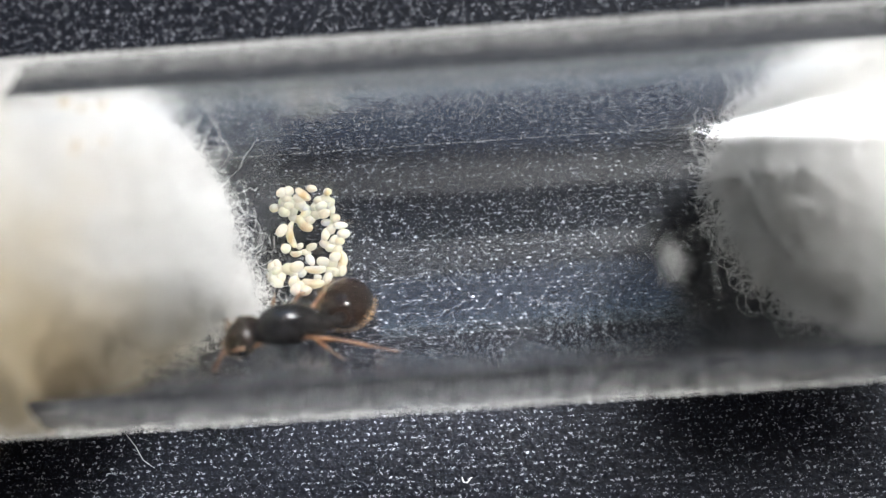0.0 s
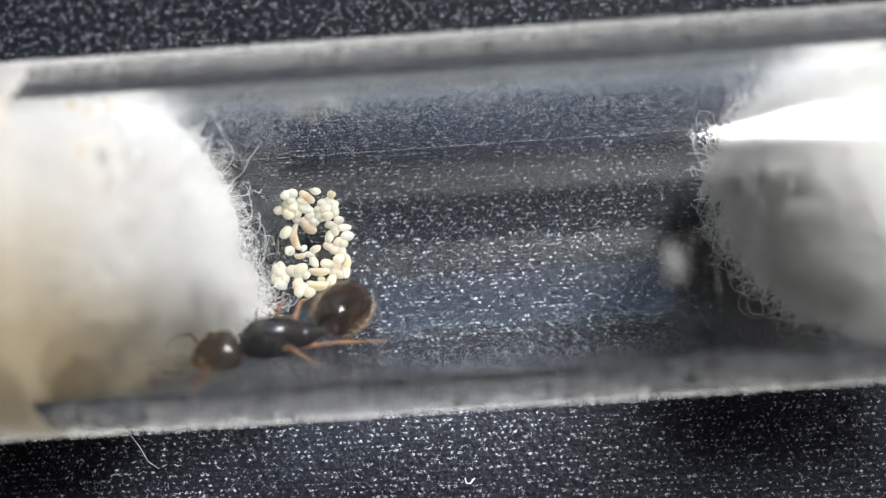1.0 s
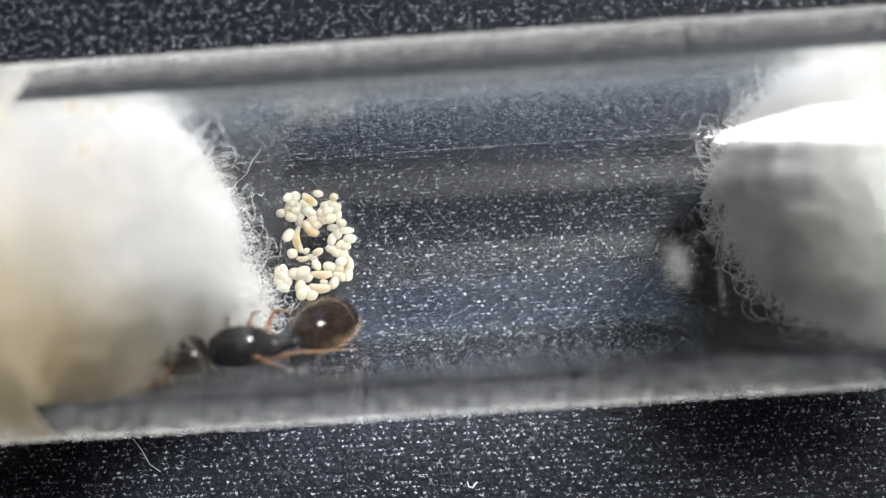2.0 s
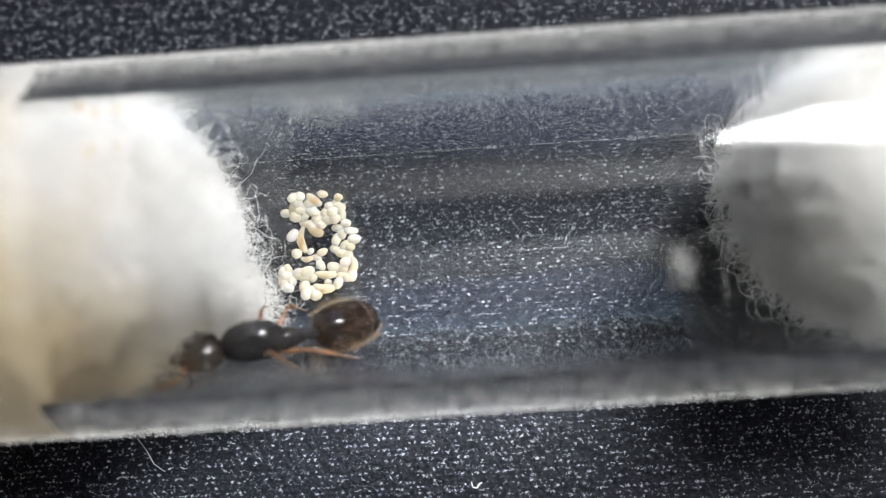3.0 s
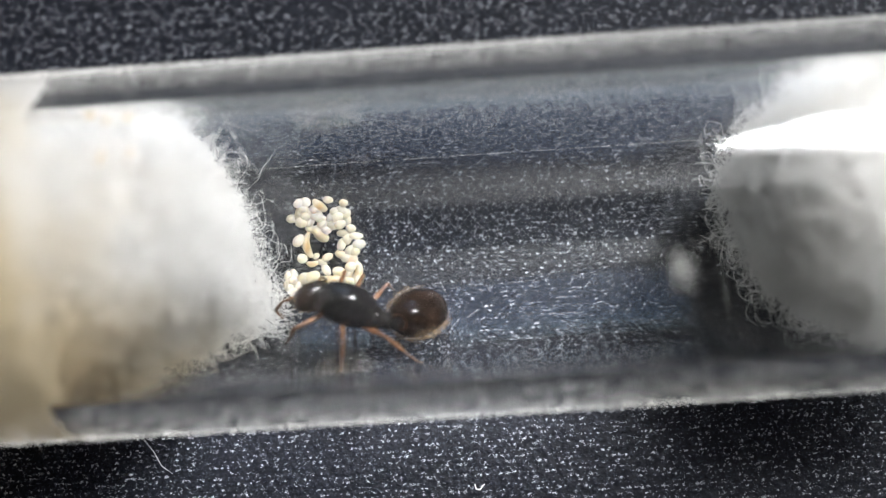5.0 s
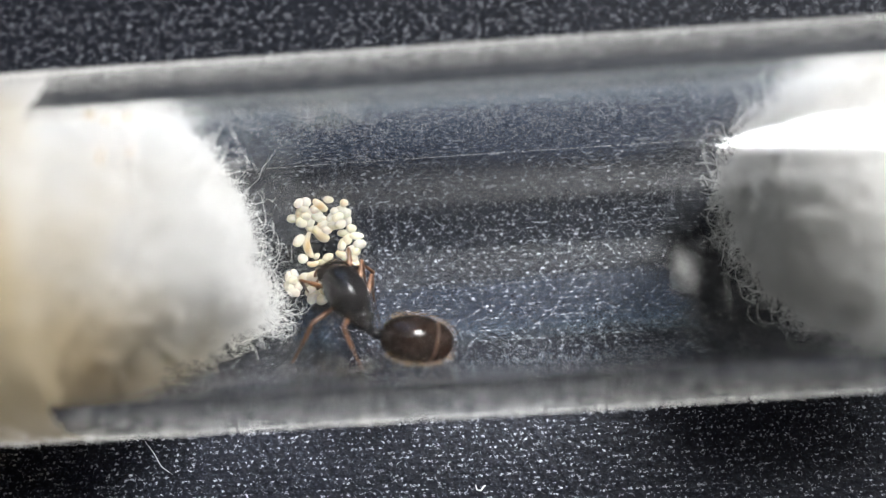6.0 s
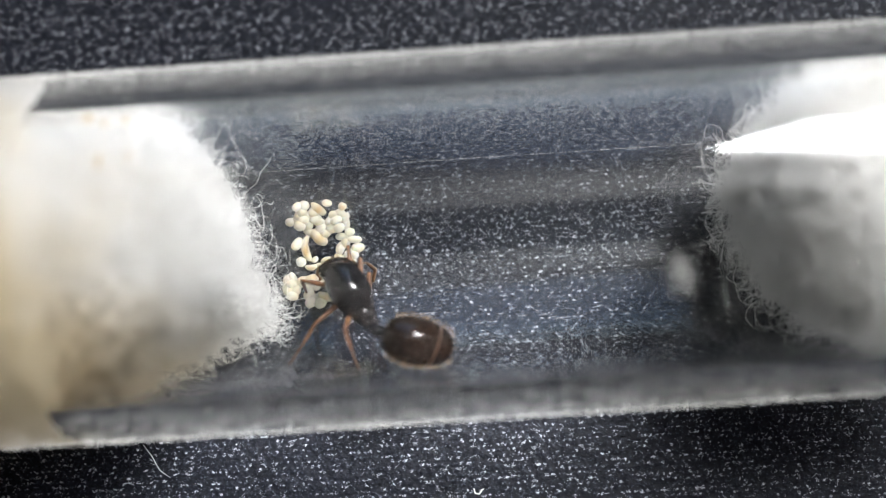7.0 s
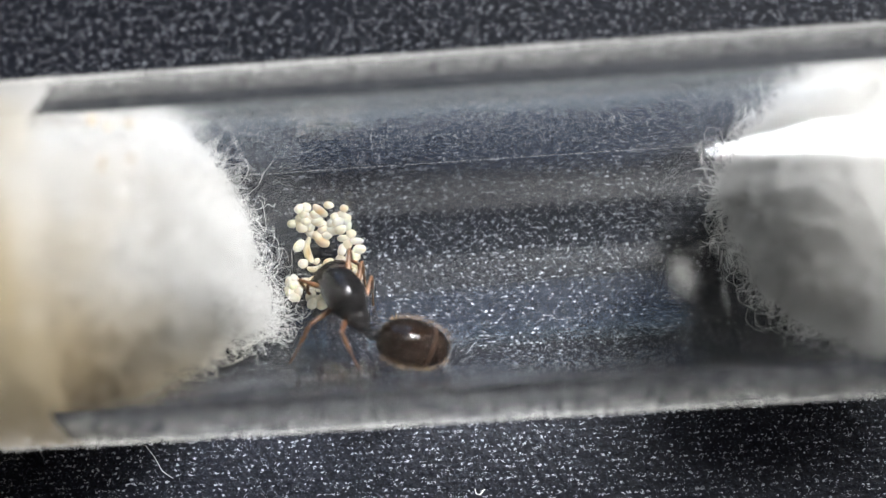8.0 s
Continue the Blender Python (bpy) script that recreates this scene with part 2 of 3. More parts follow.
def cloth_glints():
    rng = np.random.default_rng(8)
    n = 175000
    p = np.stack([rng.uniform(-25, 27, n), rng.uniform(-14.8, 17.8, n), rng.uniform(-0.11, 0.0, n)], 1)
    a, l = rng.uniform(0, math.pi, n), rng.uniform(0.045, 0.12, n)
    # most sit on the stitches of the weave, in staggered rows
    m = n * 4 // 5
    row = np.round(p[:m, 1] / 0.27)
    p[:m, 1] = row * 0.27 + rng.normal(size=m) * 0.042
    p[:m, 0] = (np.round(p[:m, 0] / 0.33 + 0.5 * (row % 2)) - 0.5 * (row % 2)) * 0.33 + rng.normal(size=m) * 0.062
    p[:m, 2] = rng.uniform(-0.06, 0.01, m)
    a[:m] = rng.normal(size=m) * 0.8
    d = np.stack([np.cos(a), np.sin(a) * 0.8, rng.uniform(-0.3, 0.5, n)], 1) * l[:, None]
    lines = np.stack([p - d / 2, p + d / 2], 1)
    far = 25000
    q = np.stack([rng.uniform(-48, 48, far), rng.uniform(-48, 52, far), rng.uniform(-0.1, 0.0, far)], 1)
    out = (np.abs(q[:, 0] - 1) > 26) | (np.abs(q[:, 1] - 1.5) > 16.3)
    q = q[out]
    a = rng.uniform(0, math.pi, len(q))
    d = np.stack([np.cos(a), np.sin(a), rng.uniform(-0.2, 0.4, len(q))], 1) * 0.2
    lines = np.concatenate([lines, np.stack([q - d / 2, q + d / 2], 1)])
    me = mesh_from("cloth_fibres", *strands(lines, 0.0175), LINT_GLINT)
    return tagged(new("cloth_fibres", me), "short shiny fibres with pale painted glints on the dark cloth", "fibres", "", "stuff")


ground = cloth()
cloth_glints()


# the room that closes the place -----------------------------------------
def room():
    d, hw, top, th = WIN_D, 1.9, 1.75, 0.06

    def wall(name, boxes, mat=WALLMAT, label="plain dark grey painted wall", cat="wall"):
        bm = bmesh.new()
        for b in boxes:
            box(bm, *b, ROOM)
        ob = part(name, bm, mat, None)
        ob.data.polygons.foreach_set("use_smooth", [False] * len(ob.data.polygons))
        return tagged(ob, label, cat, "", "structure")

    def opening(name, y0, y1, z0, z1, t=0.02):
        f0, f1 = d + 0.01, d + 0.05
        wall(name, [(f0, f1, y0, y0 + t, z0, z1), (f0, f1, y1 - t, y1, z0, z1), (f0, f1, y0 + t, y1 - t, z0, z0 + t), (f0, f1, y0 + t, y1 - t, z1 - t, z1)],
             FRAMEMAT, "white painted frame in the window or added opening", "window")

    # a narrow bright window opening; the wide one beside it added for sky veil
    e = d + th
    wall("wall_east", [(d, e, -hw, WIN_L, -0.01, top), (d, e, WIN_R, SIDE_L, -0.01, top), (d, e, SIDE_R, hw, -0.01, top),
                       (d, e, WIN_L, WIN_R, -0.01, WIN_B), (d, e, WIN_L, WIN_R, WIN_T, top),
                       (d, e, SIDE_L, SIDE_R, -0.01, SIDE_B), (d, e, SIDE_L, SIDE_R, SIDE_T, top)],
         label="plain dark grey painted wall with window and added veil opening")
    opening("window_1", WIN_L, WIN_R, WIN_B, WIN_T)
    opening("window_2", SIDE_L, SIDE_R, SIDE_B, SIDE_T)
    wall("wall_west", [(-2.4 - th, -2.4, -hw, hw, -0.01, top)])
    wall("wall_north", [(-2.4, d, hw, hw + th, -0.01, top)])
    wall("wall_south", [(-2.4, d, -hw - th, -hw, -0.01, top)])
    wall("ceiling", [(-2.4 - th, d + th, -hw - th, hw + th, top, top + th)], CEILMAT, label="plain pale grey ceiling", cat="ceiling")


room()


def smartphone():
    """The dark phone over the tube; the glass mirrors it."""
    bm = bmesh.new()
    box(bm, -0.120, 0.034, -0.024, 0.0135, 0, 0.008)
    bmesh.ops.bevel(bm, geom=list(bm.edges), offset=0.003, segments=3, affect="EDGES")
    ob = part("smartphone", bm, PHONEMAT, None)
    ob.matrix_world = pose(0.0, -0.0115, 0.0545, 12, 0, 0)
    tagged(ob, "black smartphone held above the glass tube", "phone")


smartphone()


# the tube ----------------------------------------------------------------
R_OUT, R_IN, TUBE_Z, TUBE_Y = 8.0, 6.6, 8.0, 0.19
TUBE = Matrix.Translation((0, TUBE_Y * MM, TUBE_Z * MM))


def tube_mesh():
    bm = bmesh.new()
    seg = 160
    xs = [-62, -30, 0, 30, 62]
    loops = []
    for x, r in [(x, R_OUT) for x in xs] + [(62.4, R_OUT - 0.4), (62.4, R_IN + 0.4)] + [(x, R_IN) for x in xs[::-1]] + [(-62.4, R_IN + 0.4), (-62.4, R_OUT - 0.4)]:
        loops.append([bm.verts.new(Vector((x, r * math.cos(2 * math.pi * k / seg), r * math.sin(2 * math.pi * k / seg))) * MM) for k in range(seg)])
    for a, b in zip(loops, loops[1:] + loops[:1]):
        for k in range(seg):
            bm.faces.new((a[k], a[(k + 1) % seg], b[(k + 1) % seg], b[k]))
    bmesh.ops.recalc_face_normals(bm, faces=bm.faces)
    ob = part("test_tube", bm, GLASS, None)
    ob.matrix_world = TUBE
    ob.visible_shadow = False
    return tagged(ob, "clear glass test tube with thick walls lying on dark cloth", "test tube")


tube_mesh()


def dust_film():
    """Fine pale dust-like spikes on the outside of the glass, added to imitate its haze."""
    rng = np.random.default_rng(12)
    n = 100000
    # few on the crown, most on the flanks to paint the pale edge bands
    flank = rng.uniform(0, 1, n) < 0.98
    off = np.clip(rng.normal(size=n) * 0.30, -0.6, 0.68)
    low = np.where(rng.uniform(0, 1, n) < 0.90, off * 1.25, math.pi - off)
    a = np.where(flank, low, rng.uniform(0.6, math.pi - 0.6, n))
    x, r = rng.uniform(-26, 28, n), rng.uniform(0.006, 0.013, n)
    tall, lean = rng.uniform(0.05, 0.17, n), rng.normal(size=(n, 3)) * 0.03
    up = np.stack([np.zeros(n), np.cos(a), np.sin(a)], 1)
    side = np.stack([np.zeros(n), -np.sin(a), np.cos(a)], 1)
    p = np.stack([x, np.zeros(n), np.zeros(n)], 1) + up * R_OUT
    turn = rng.uniform(0, 2 * math.pi, n)
    corners = [p + up * tall[:, None] + lean]
    for k in range(3):
        c, s = np.cos(turn + k * 2.094) * r, np.sin(turn + k * 2.094) * r
        corners.append(p + side * s[:, None] + np.array([1.0, 0, 0]) * c[:, None])
    verts = (np.stack(corners, 1) * MM).reshape(-1, 3)
    i = np.arange(n)[:, None] * 4
    faces = np.concatenate([i + np.array([f]) for f in ((0, 1, 2), (0, 2, 3), (0, 3, 1))])
    ob = new("dust_film", mesh_from("dust_film", verts.tolist(), faces.tolist(), HAZE_LINT, False))
    ob.matrix_world = TUBE
    tagged(ob, "fine pale dust-like specks added as haze on the glass tube", "dust", "", "stuff")


dust_film()


# cotton ------------------------------------------------------------------
def plug(name, sign, ends, low_ends, bow, far, wet, mat, fibre_mat, seed, n_fibres, bunch, comb, curl, loose, ragged, fine, thick, label):
    """A cotton wad that fills the bore from far to a ragged end; ends: where it ends, from the -y wall to the +y wall, and near the floor."""
    root = new(name)
    tagged(root, label, "cotton")
    root.matrix_world = TUBE
    seg, off = 200, Vector((seed * 3.1, 1.7, 0.4))
    at = np.linspace(-1, 1, len(ends))

    def surf(rho, a, back):
        y, z = rho * math.cos(a), rho * math.sin(a)
        q = Vector((y * 2.2, z * 2.2, 0)) + off
        f = min(1.0, max(0.0, (z + 0.9) / 0.7))
        f = f * f * (3 - 2 * f)
        x = float(np.interp(y, at, ends)) * f + float(np.interp(y, at, low_ends)) * (1 - f) + sign * (bow * abs(z) ** 3 + 0.45 * noise.noise(q) + 0.35 * noise.noise(q * 2.6) + 0.25 * noise.noise(q * 6) + back)
        r = R_IN - 0.12 - 0.35 * rho ** 6
        return Vector((x, y * r, z * r))

    def tuft(p):
        # combed locks, longest across the bore
        return noise.fractal(Vector((p.x * 4.0, p.y * 0.9, p.z * 1.1)) + off, 0.8, 2.1, 5)

    verts, faces = [], []
    caps = [k / 60 for k in range(1, 61)]
    for rho in caps:
        for k in range(seg):
            p = surf(rho, 2 * math.pi * k / seg, loose)
            p += Vector((sign * 0.2, 0, 0)) * tuft(p)
            p.x += sign * (ragged * noise.fractal(p * 1.1 + off, 0.9, 2.0, 5) + ragged * abs(noise.noise(Vector((0, p.y * 2.2, p.z * 0.9)) + off)))
            verts.append(p * MM)
    rim = [surf(1.0, 2 * math.pi * k / seg, loose) for k in range(seg)]
    steps = 44
    for s in range(1, steps + 1):
        for k in range(seg):
            a, e = 2 * math.pi * k / seg, rim[k]
            x = e.x + (far - e.x) * (s / steps) ** 1.6
            n = noise.fractal(Vector((x * 0.5, 4 * math.cos(a), 4 * math.sin(a))) + off, 1.0, 2.0, 3)
            r = R_IN - 0.36 + 0.09 * tuft(Vector((x, 6 * math.cos(a), 6 * math.sin(a)))) - 0.10 * max(0.0, n) - 0.35 * math.exp(-abs(x - e.x) / 0.6)
            r = min(r, R_IN - 0.1)
            if wet is not None:
                f = min(1, max(0, (wet - x) / 0.9 + 0.5 + 0.5 * n))
                r = r * (1 - f) + (R_IN + 0.12) * f
            verts.append(Vector((x, r * math.cos(a), r * math.sin(a))) * MM)
    rows = len(caps) + steps
    for i in range(rows - 1):
        for k in range(seg):
            a, b = i * seg + k, i * seg + (k + 1) % seg
            faces.append((a, b, b + seg, a + seg))
    last = (rows - 1) * seg
    verts.append(surf(0, 0, loose) * MM)
    faces += [(len(verts) - 1, k, (k + 1) % seg)[::-1] for k in range(seg)]
    # the closed far end
    faces += [(last + (k + 1) % seg, last + k, len(verts)) for k in range(seg)]
    verts.append(Vector((far, 0, 0)) * MM)
    if sign < 0:
        faces = [f[::-1] for f in faces]
    mesh_part("core", mesh_from("core", verts, faces, mat), root)

    rng = np.random.default_rng(seed)
    rho, a = np.sqrt(rng.uniform(0.0, 1.0, n_fibres)) * 0.985, rng.uniform(0, 2 * math.pi, n_fibres)
    deep = loose * rng.uniform(0.0, 1.0, n_fibres) ** 0.6
    # gathered into locks
    lock = rng.integers(0, n_fibres // bunch, n_fibres)
    rho, a = rho[lock] + rng.normal(size=n_fibres) * 0.022, a[lock] + rng.normal(size=n_fibres) * 0.04
    rho = np.clip(rho, 0.0, 0.985)
    start = np.array([tuple(surf(r, q, b)) for r, q, b in zip(rho, a, deep)])
    h = (rng.normal(size=(n_fibres, 3)) * 0.5 + rng.normal(size=(n_fibres, 3))[lock]) * comb
    h[:, 0] += -sign * rng.uniform(0.0, 1.3, n_fibres)
    h /= np.linalg.norm(h, axis=1)[:, None]
    long = rng.uniform(0, 1, n_fibres) < 0.08
    lines = curl_lines(rng, start, h, np.where(long, rng.uniform(3.5, 6.0, n_fibres), rng.uniform(1.0, 3.6, n_fibres)), 13, curl)
    reach = (lines[:, :, 0] - lines[:, :1, 0]) * -sign
    lines[:, :, 0] += sign * np.maximum(0, reach - np.where(long, 1.6, 0.9)[:, None]) * 0.7
    rr = np.hypot(lines[:, :, 1], lines[:, :, 2])
    lines[:, :, 1:] *= np.minimum(1, (R_IN - 0.08) / np.maximum(rr, 1e-6))[..., None]
    mesh_part("fibres", mesh_from("fibres", *strands(lines, fine), fibre_mat), root, "fine curled cotton fibres", "stuff")
    # the matted coat: short fibres lying along the wall of the bore and over the face
    m = 3500
    a = rng.uniform(-0.5, math.pi + 0.5, m)
    edge = np.array([surf(1.0, float(q), 0.5).x for q in a])
    lay = np.stack([edge + sign * rng.uniform(0, 1, m) ** 1.2 * 11.0, (R_IN - rng.uniform(0.10, 0.55, m)) * np.cos(a), (R_IN - rng.uniform(0.10, 0.55, m)) * np.sin(a)], 1)
    if wet is not None:
        lay = lay[lay[:, 0] > wet + rng.normal(size=m) * 0.4]
    face = np.array([tuple(surf(math.sqrt(r) * 0.97, q, b)) for r, q, b in zip(rng.uniform(0, 1, 5500), rng.uniform(-1.2, math.pi + 1.2, 5500), rng.uniform(0.2, loose, 5500))])
    start = np.concatenate([lay, face])
    h = rng.normal(size=(len(start), 3)) * comb
    h /= np.linalg.norm(h, axis=1)[:, None]
    lines = curl_lines(rng, start, h, rng.uniform(0.5, 1.9, len(start)), 5, 0.38)
    rr = np.hypot(lines[:, :, 1], lines[:, :, 2])
    lines[:, :, 1:] *= np.minimum(1, (R_IN - 0.06) / np.maximum(rr, 1e-6))[..., None]
    mesh_part("matted_fibres", mesh_from("matted_fibres", *strands(lines, thick), fibre_mat), root, "short matted cotton fibres", "stuff")
    return root


plug("cotton_plug", -1, (-14.8, -12.3, -9.2, -9.2, -10.0, -10.8, -12.6), (-12.8, -9.4, -7.6, -8.6, -9.9, -10.8, -12.6), 1.2, -46, -16.4, COTTON_L, FIBRE_L, 3, 4200, 14, (0.45, 0.9, 0.8), 0.40, 1.9, 0.5, 0.013, 0.016, "damp white cotton wool plug with cream water stain")
plug("cotton_plug", 1, (18.4, 15.2, 13.3, 12.3, 11.9, 13.5, 17.3), (16.6, 14.1, 13.0, 12.2, 11.7, 13.3, 16.8), 2.4, 24, None, COTTON_R, FIBRE_R, 7, 6800, 36, (0.3, 1.3, 0.6), 0.26, 2.4, 0.5, 0.015, 0.020, "dry loose white cotton wool plug in glass tube")


# brood -------------------------------------------------------------------
def floor_z(y, lift):
    return TUBE_Z - math.sqrt((R_IN - lift) ** 2 - (y - TUBE_Y) ** 2)


def egg(x, y, turn, a, b, k):
    r = random.Random(k)
    bm = lathe(bmesh.new(), ovoid(a * 1.17, b * 1.10, 14, 0.9, 0.08), seg=18)
    lift = b + (0.30 * r.random() if k % 3 == 0 else 0.01)
    ob = part("ant_egg", bm, EGG, None)
    ob.matrix_world = Matrix.Translation((x * MM, y * MM, floor_z(y, lift) * MM)) @ Euler((0, radians(r.uniform(-14, 14)), radians(turn))).to_matrix().to_4x4()
    tagged(ob, "tiny glossy white oval ant egg on the tube floor", "egg", "ant brood")


BROOD_UPPER = [
    (-7.82, 3.56, 52, 0.24, 0.19), (-7.48, 3.64, -4, 0.22, 0.25), (-8.26, 2.92, 15, 0.23, 0.21), (-7.61, 3.31, -4, 0.22, 0.24),
    (-7.44, 3.11, 25, 0.29, 0.23), (-7.37, 2.73, 64, 0.3, 0.22), (-7.77, 2.62, -24, 0.25, 0.24), (-7.06, 3.27, -4, 0.25, 0.24),
    (-7.01, 2.98, 15, 0.28, 0.24), (-6.34, 3.67, -13, 0.22, 0.18), (-5.71, 3.16, -28, 0.28, 0.21), (-5.54, 2.96, 54, 0.27, 0.2),
    (-5.94, 2.82, 35, 0.29, 0.23), (-5.51, 2.66, 80, 0.27, 0.19), (-6.25, 2.46, -4, 0.28, 0.24), (-5.84, 2.41, 26, 0.25, 0.23),
    (-6.75, 2.52, 45, 0.29, 0.23),
]
BROOD_MIDDLE = [
    (-7.02, 2.26, -4, 0.28, 0.24), (-5.35, 2.23, 1, 0.22, 0.21), (-5.76, 2.04, -4, 0.28, 0.18), (-7.37, 2.37, -34, 0.25, 0.2),
    (-6.58, 2.23, 16, 0.25, 0.23), (-6.33, 2.85, 64, 0.24, 0.19), (-7.83, 3.24, 63, 0.27, 0.19), (-7.54, 2.93, 6, 0.22, 0.21),
    (-6.83, 2.83, -4, 0.25, 0.21), (-6.05, 3.13, 6, 0.25, 0.21), (-7.98, 1.76, 57, 0.32, 0.23), (-7.86, 0.85, 7, 0.22, 0.24),
    (-7.19, 0.95, 43, 0.17, 0.14), (-6.59, 0.82, 28, 0.25, 0.18), (-6.9, 0.58, -25, 0.25, 0.15), (-6.7, 0.17, -64, 0.3, 0.19),
]
BROOD_SIDE = [
    (-5.11, 1.82, -4, 0.31, 0.18), (-4.99, 1.41, 6, 0.28, 0.24), (-5.59, 1.71, 76, 0.26, 0.22), (-5.86, 1.44, 77, 0.32, 0.2),
    (-5.94, 0.95, -35, 0.26, 0.2), (-5.48, 1.13, 58, 0.26, 0.2), (-5.21, 1.02, 17, 0.22, 0.21), (-5.65, 0.73, -4, 0.25, 0.21),
    (-5.35, 0.58, 59, 0.26, 0.23), (-5.45, 0.2, 28, 0.25, 0.24), (-5.6, -0.12, 60, 0.29, 0.23), (-5.69, -0.48, -4, 0.25, 0.21),
    (-5.14, -0.49, 79, 0.3, 0.2), (-5.42, -0.59, -4, 0.22, 0.22), (-6.04, 0.01, -20, 0.31, 0.24),
]
BROOD_ROW = [
    (-7.34, -0.2, 29, 0.33, 0.27), (-7.13, -0.49, 40, 0.22, 0.21), (-7.76, -0.23, 18, 0.3, 0.28), (-7.51, -0.49, -26, 0.23, 0.21),
    (-8.31, -0.01, -73, 0.3, 0.19), (-8.59, -0.05, 80, 0.24, 0.2), (-8.34, -0.34, -4, 0.22, 0.21), (-8.04, -0.33, 18, 0.22, 0.22),
    (-8.51, -0.66, 62, 0.26, 0.24), (-8.15, -0.63, 81, 0.27, 0.23), (-8.32, -0.95, -26, 0.26, 0.24), (-8.62, -0.47, 29, 0.22, 0.18),
    (-7.49, -0.95, 62, 0.27, 0.24), (-7.21, -1.19, -4, 0.25, 0.25), (-6.94, -1.46, 19, 0.27, 0.26), (-7.4, -1.39, 63, 0.27, 0.24),
    (-5.86, -0.86, 61, 0.3, 0.21), (-6.36, -0.79, -4, 0.17, 0.16),
]
for k, row in enumerate(BROOD_UPPER + BROOD_MIDDLE + BROOD_SIDE + BROOD_ROW):
    egg(*row, k)


def larva(pts, r, k):
    """A plump curved grub along a few way points, with shallow body rings."""
    r *= 1.12
    P = [Vector((x, y, floor_z(y, r + 0.06))) for x, y in pts]
    bm, rings, seg, n = bmesh.new(), [], 16, 30
    for i in range(n + 1):
        f = i / n * (len(P) - 1)
        j = min(int(f), len(P) - 2)
        u = f - j
        p0, p1, p2, p3 = P[max(j - 1, 0)], P[j], P[j + 1], P[min(j + 2, len(P) - 1)]
        c = 0.5 * (2 * p1 + (p2 - p0) * u + (2 * p0 - 5 * p1 + 4 * p2 - p3) * u * u + (3 * p1 - p0 - 3 * p2 + p3) * u ** 3)
        d = (p2 - p1).normalized()
        s = Vector((0, 0, 1)).cross(d).normalized()
        w = d.cross(s)
        t = i / n
        rad = r * (math.sin(math.pi * (0.04 + 0.92 * t)) ** 0.55) * (0.78 + 0.3 * t) * (1 + 0.035 * math.cos(t * 60))
        rings.append([bm.verts.new((c + (s * math.cos(2 * math.pi * q / seg) + w * math.sin(2 * math.pi * q / seg)) * rad) * MM) for q in range(seg)])
    for a, b in zip(rings, rings[1:]):
        for q in range(seg):
            bm.faces.new((a[q], a[(q + 1) % seg], b[(q + 1) % seg], b[q]))
    bm.faces.new(rings[0][::-1])
    bm.faces.new(rings[-1])
    bmesh.ops.recalc_face_normals(bm, faces=bm.faces)
    ob = part("ant_larva", bm, LARVA, None)
    tagged(ob, "plump cream ant larva with yellow gut among eggs", "larva", "ant brood")


larva([(-7.10, 3.73), (-6.86, 3.48), (-6.48, 3.17)], 0.21, 0)
larva([(-5.80, 3.54), (-5.61, 3.48), (-5.49, 3.34)], 0.21, 1)
larva([(-7.17, 2.40), (-6.90, 1.96), (-6.50, 1.71)], 0.25, 2)
larva([(-7.43, 2.22), (-7.63, 1.76), (-7.58, 1.29), (-7.38, 0.87)], 0.19, 3)
larva([(-7.67, 0.62), (-7.40, 0.51), (-7.09, 0.61)], 0.15, 4)
larva([(-5.26, 0.57), (-5.05, 0.19), (-5.12, -0.19), (-5.38, -0.51)], 0.2, 5)
larva([(-7.00, -0.27), (-6.48, -0.40), (-5.93, -0.38)], 0.21, 6)
larva([(-7.07, -0.93), (-6.63, -1.15), (-6.02, -1.14)], 0.24, 7)
larva([(-8.06, 3.11), (-7.87, 2.83), (-7.57, 2.51)], 0.18, 8)


# the ant queen -----------------------------------------------------------
def hairs(points, rng, length, lean):
    out = []
    for p, n in points:
        d = np.array(n) + np.array(lean) + rng.normal(size=3) * 0.22
        d /= np.linalg.norm(d)
        l = length * rng.uniform(0.6, 1.2)
        p = np.array(p)
        out.append(np.array([p, p + d * l * 0.5, p + d * l + np.array(lean) * l * 0.2]))
    return out


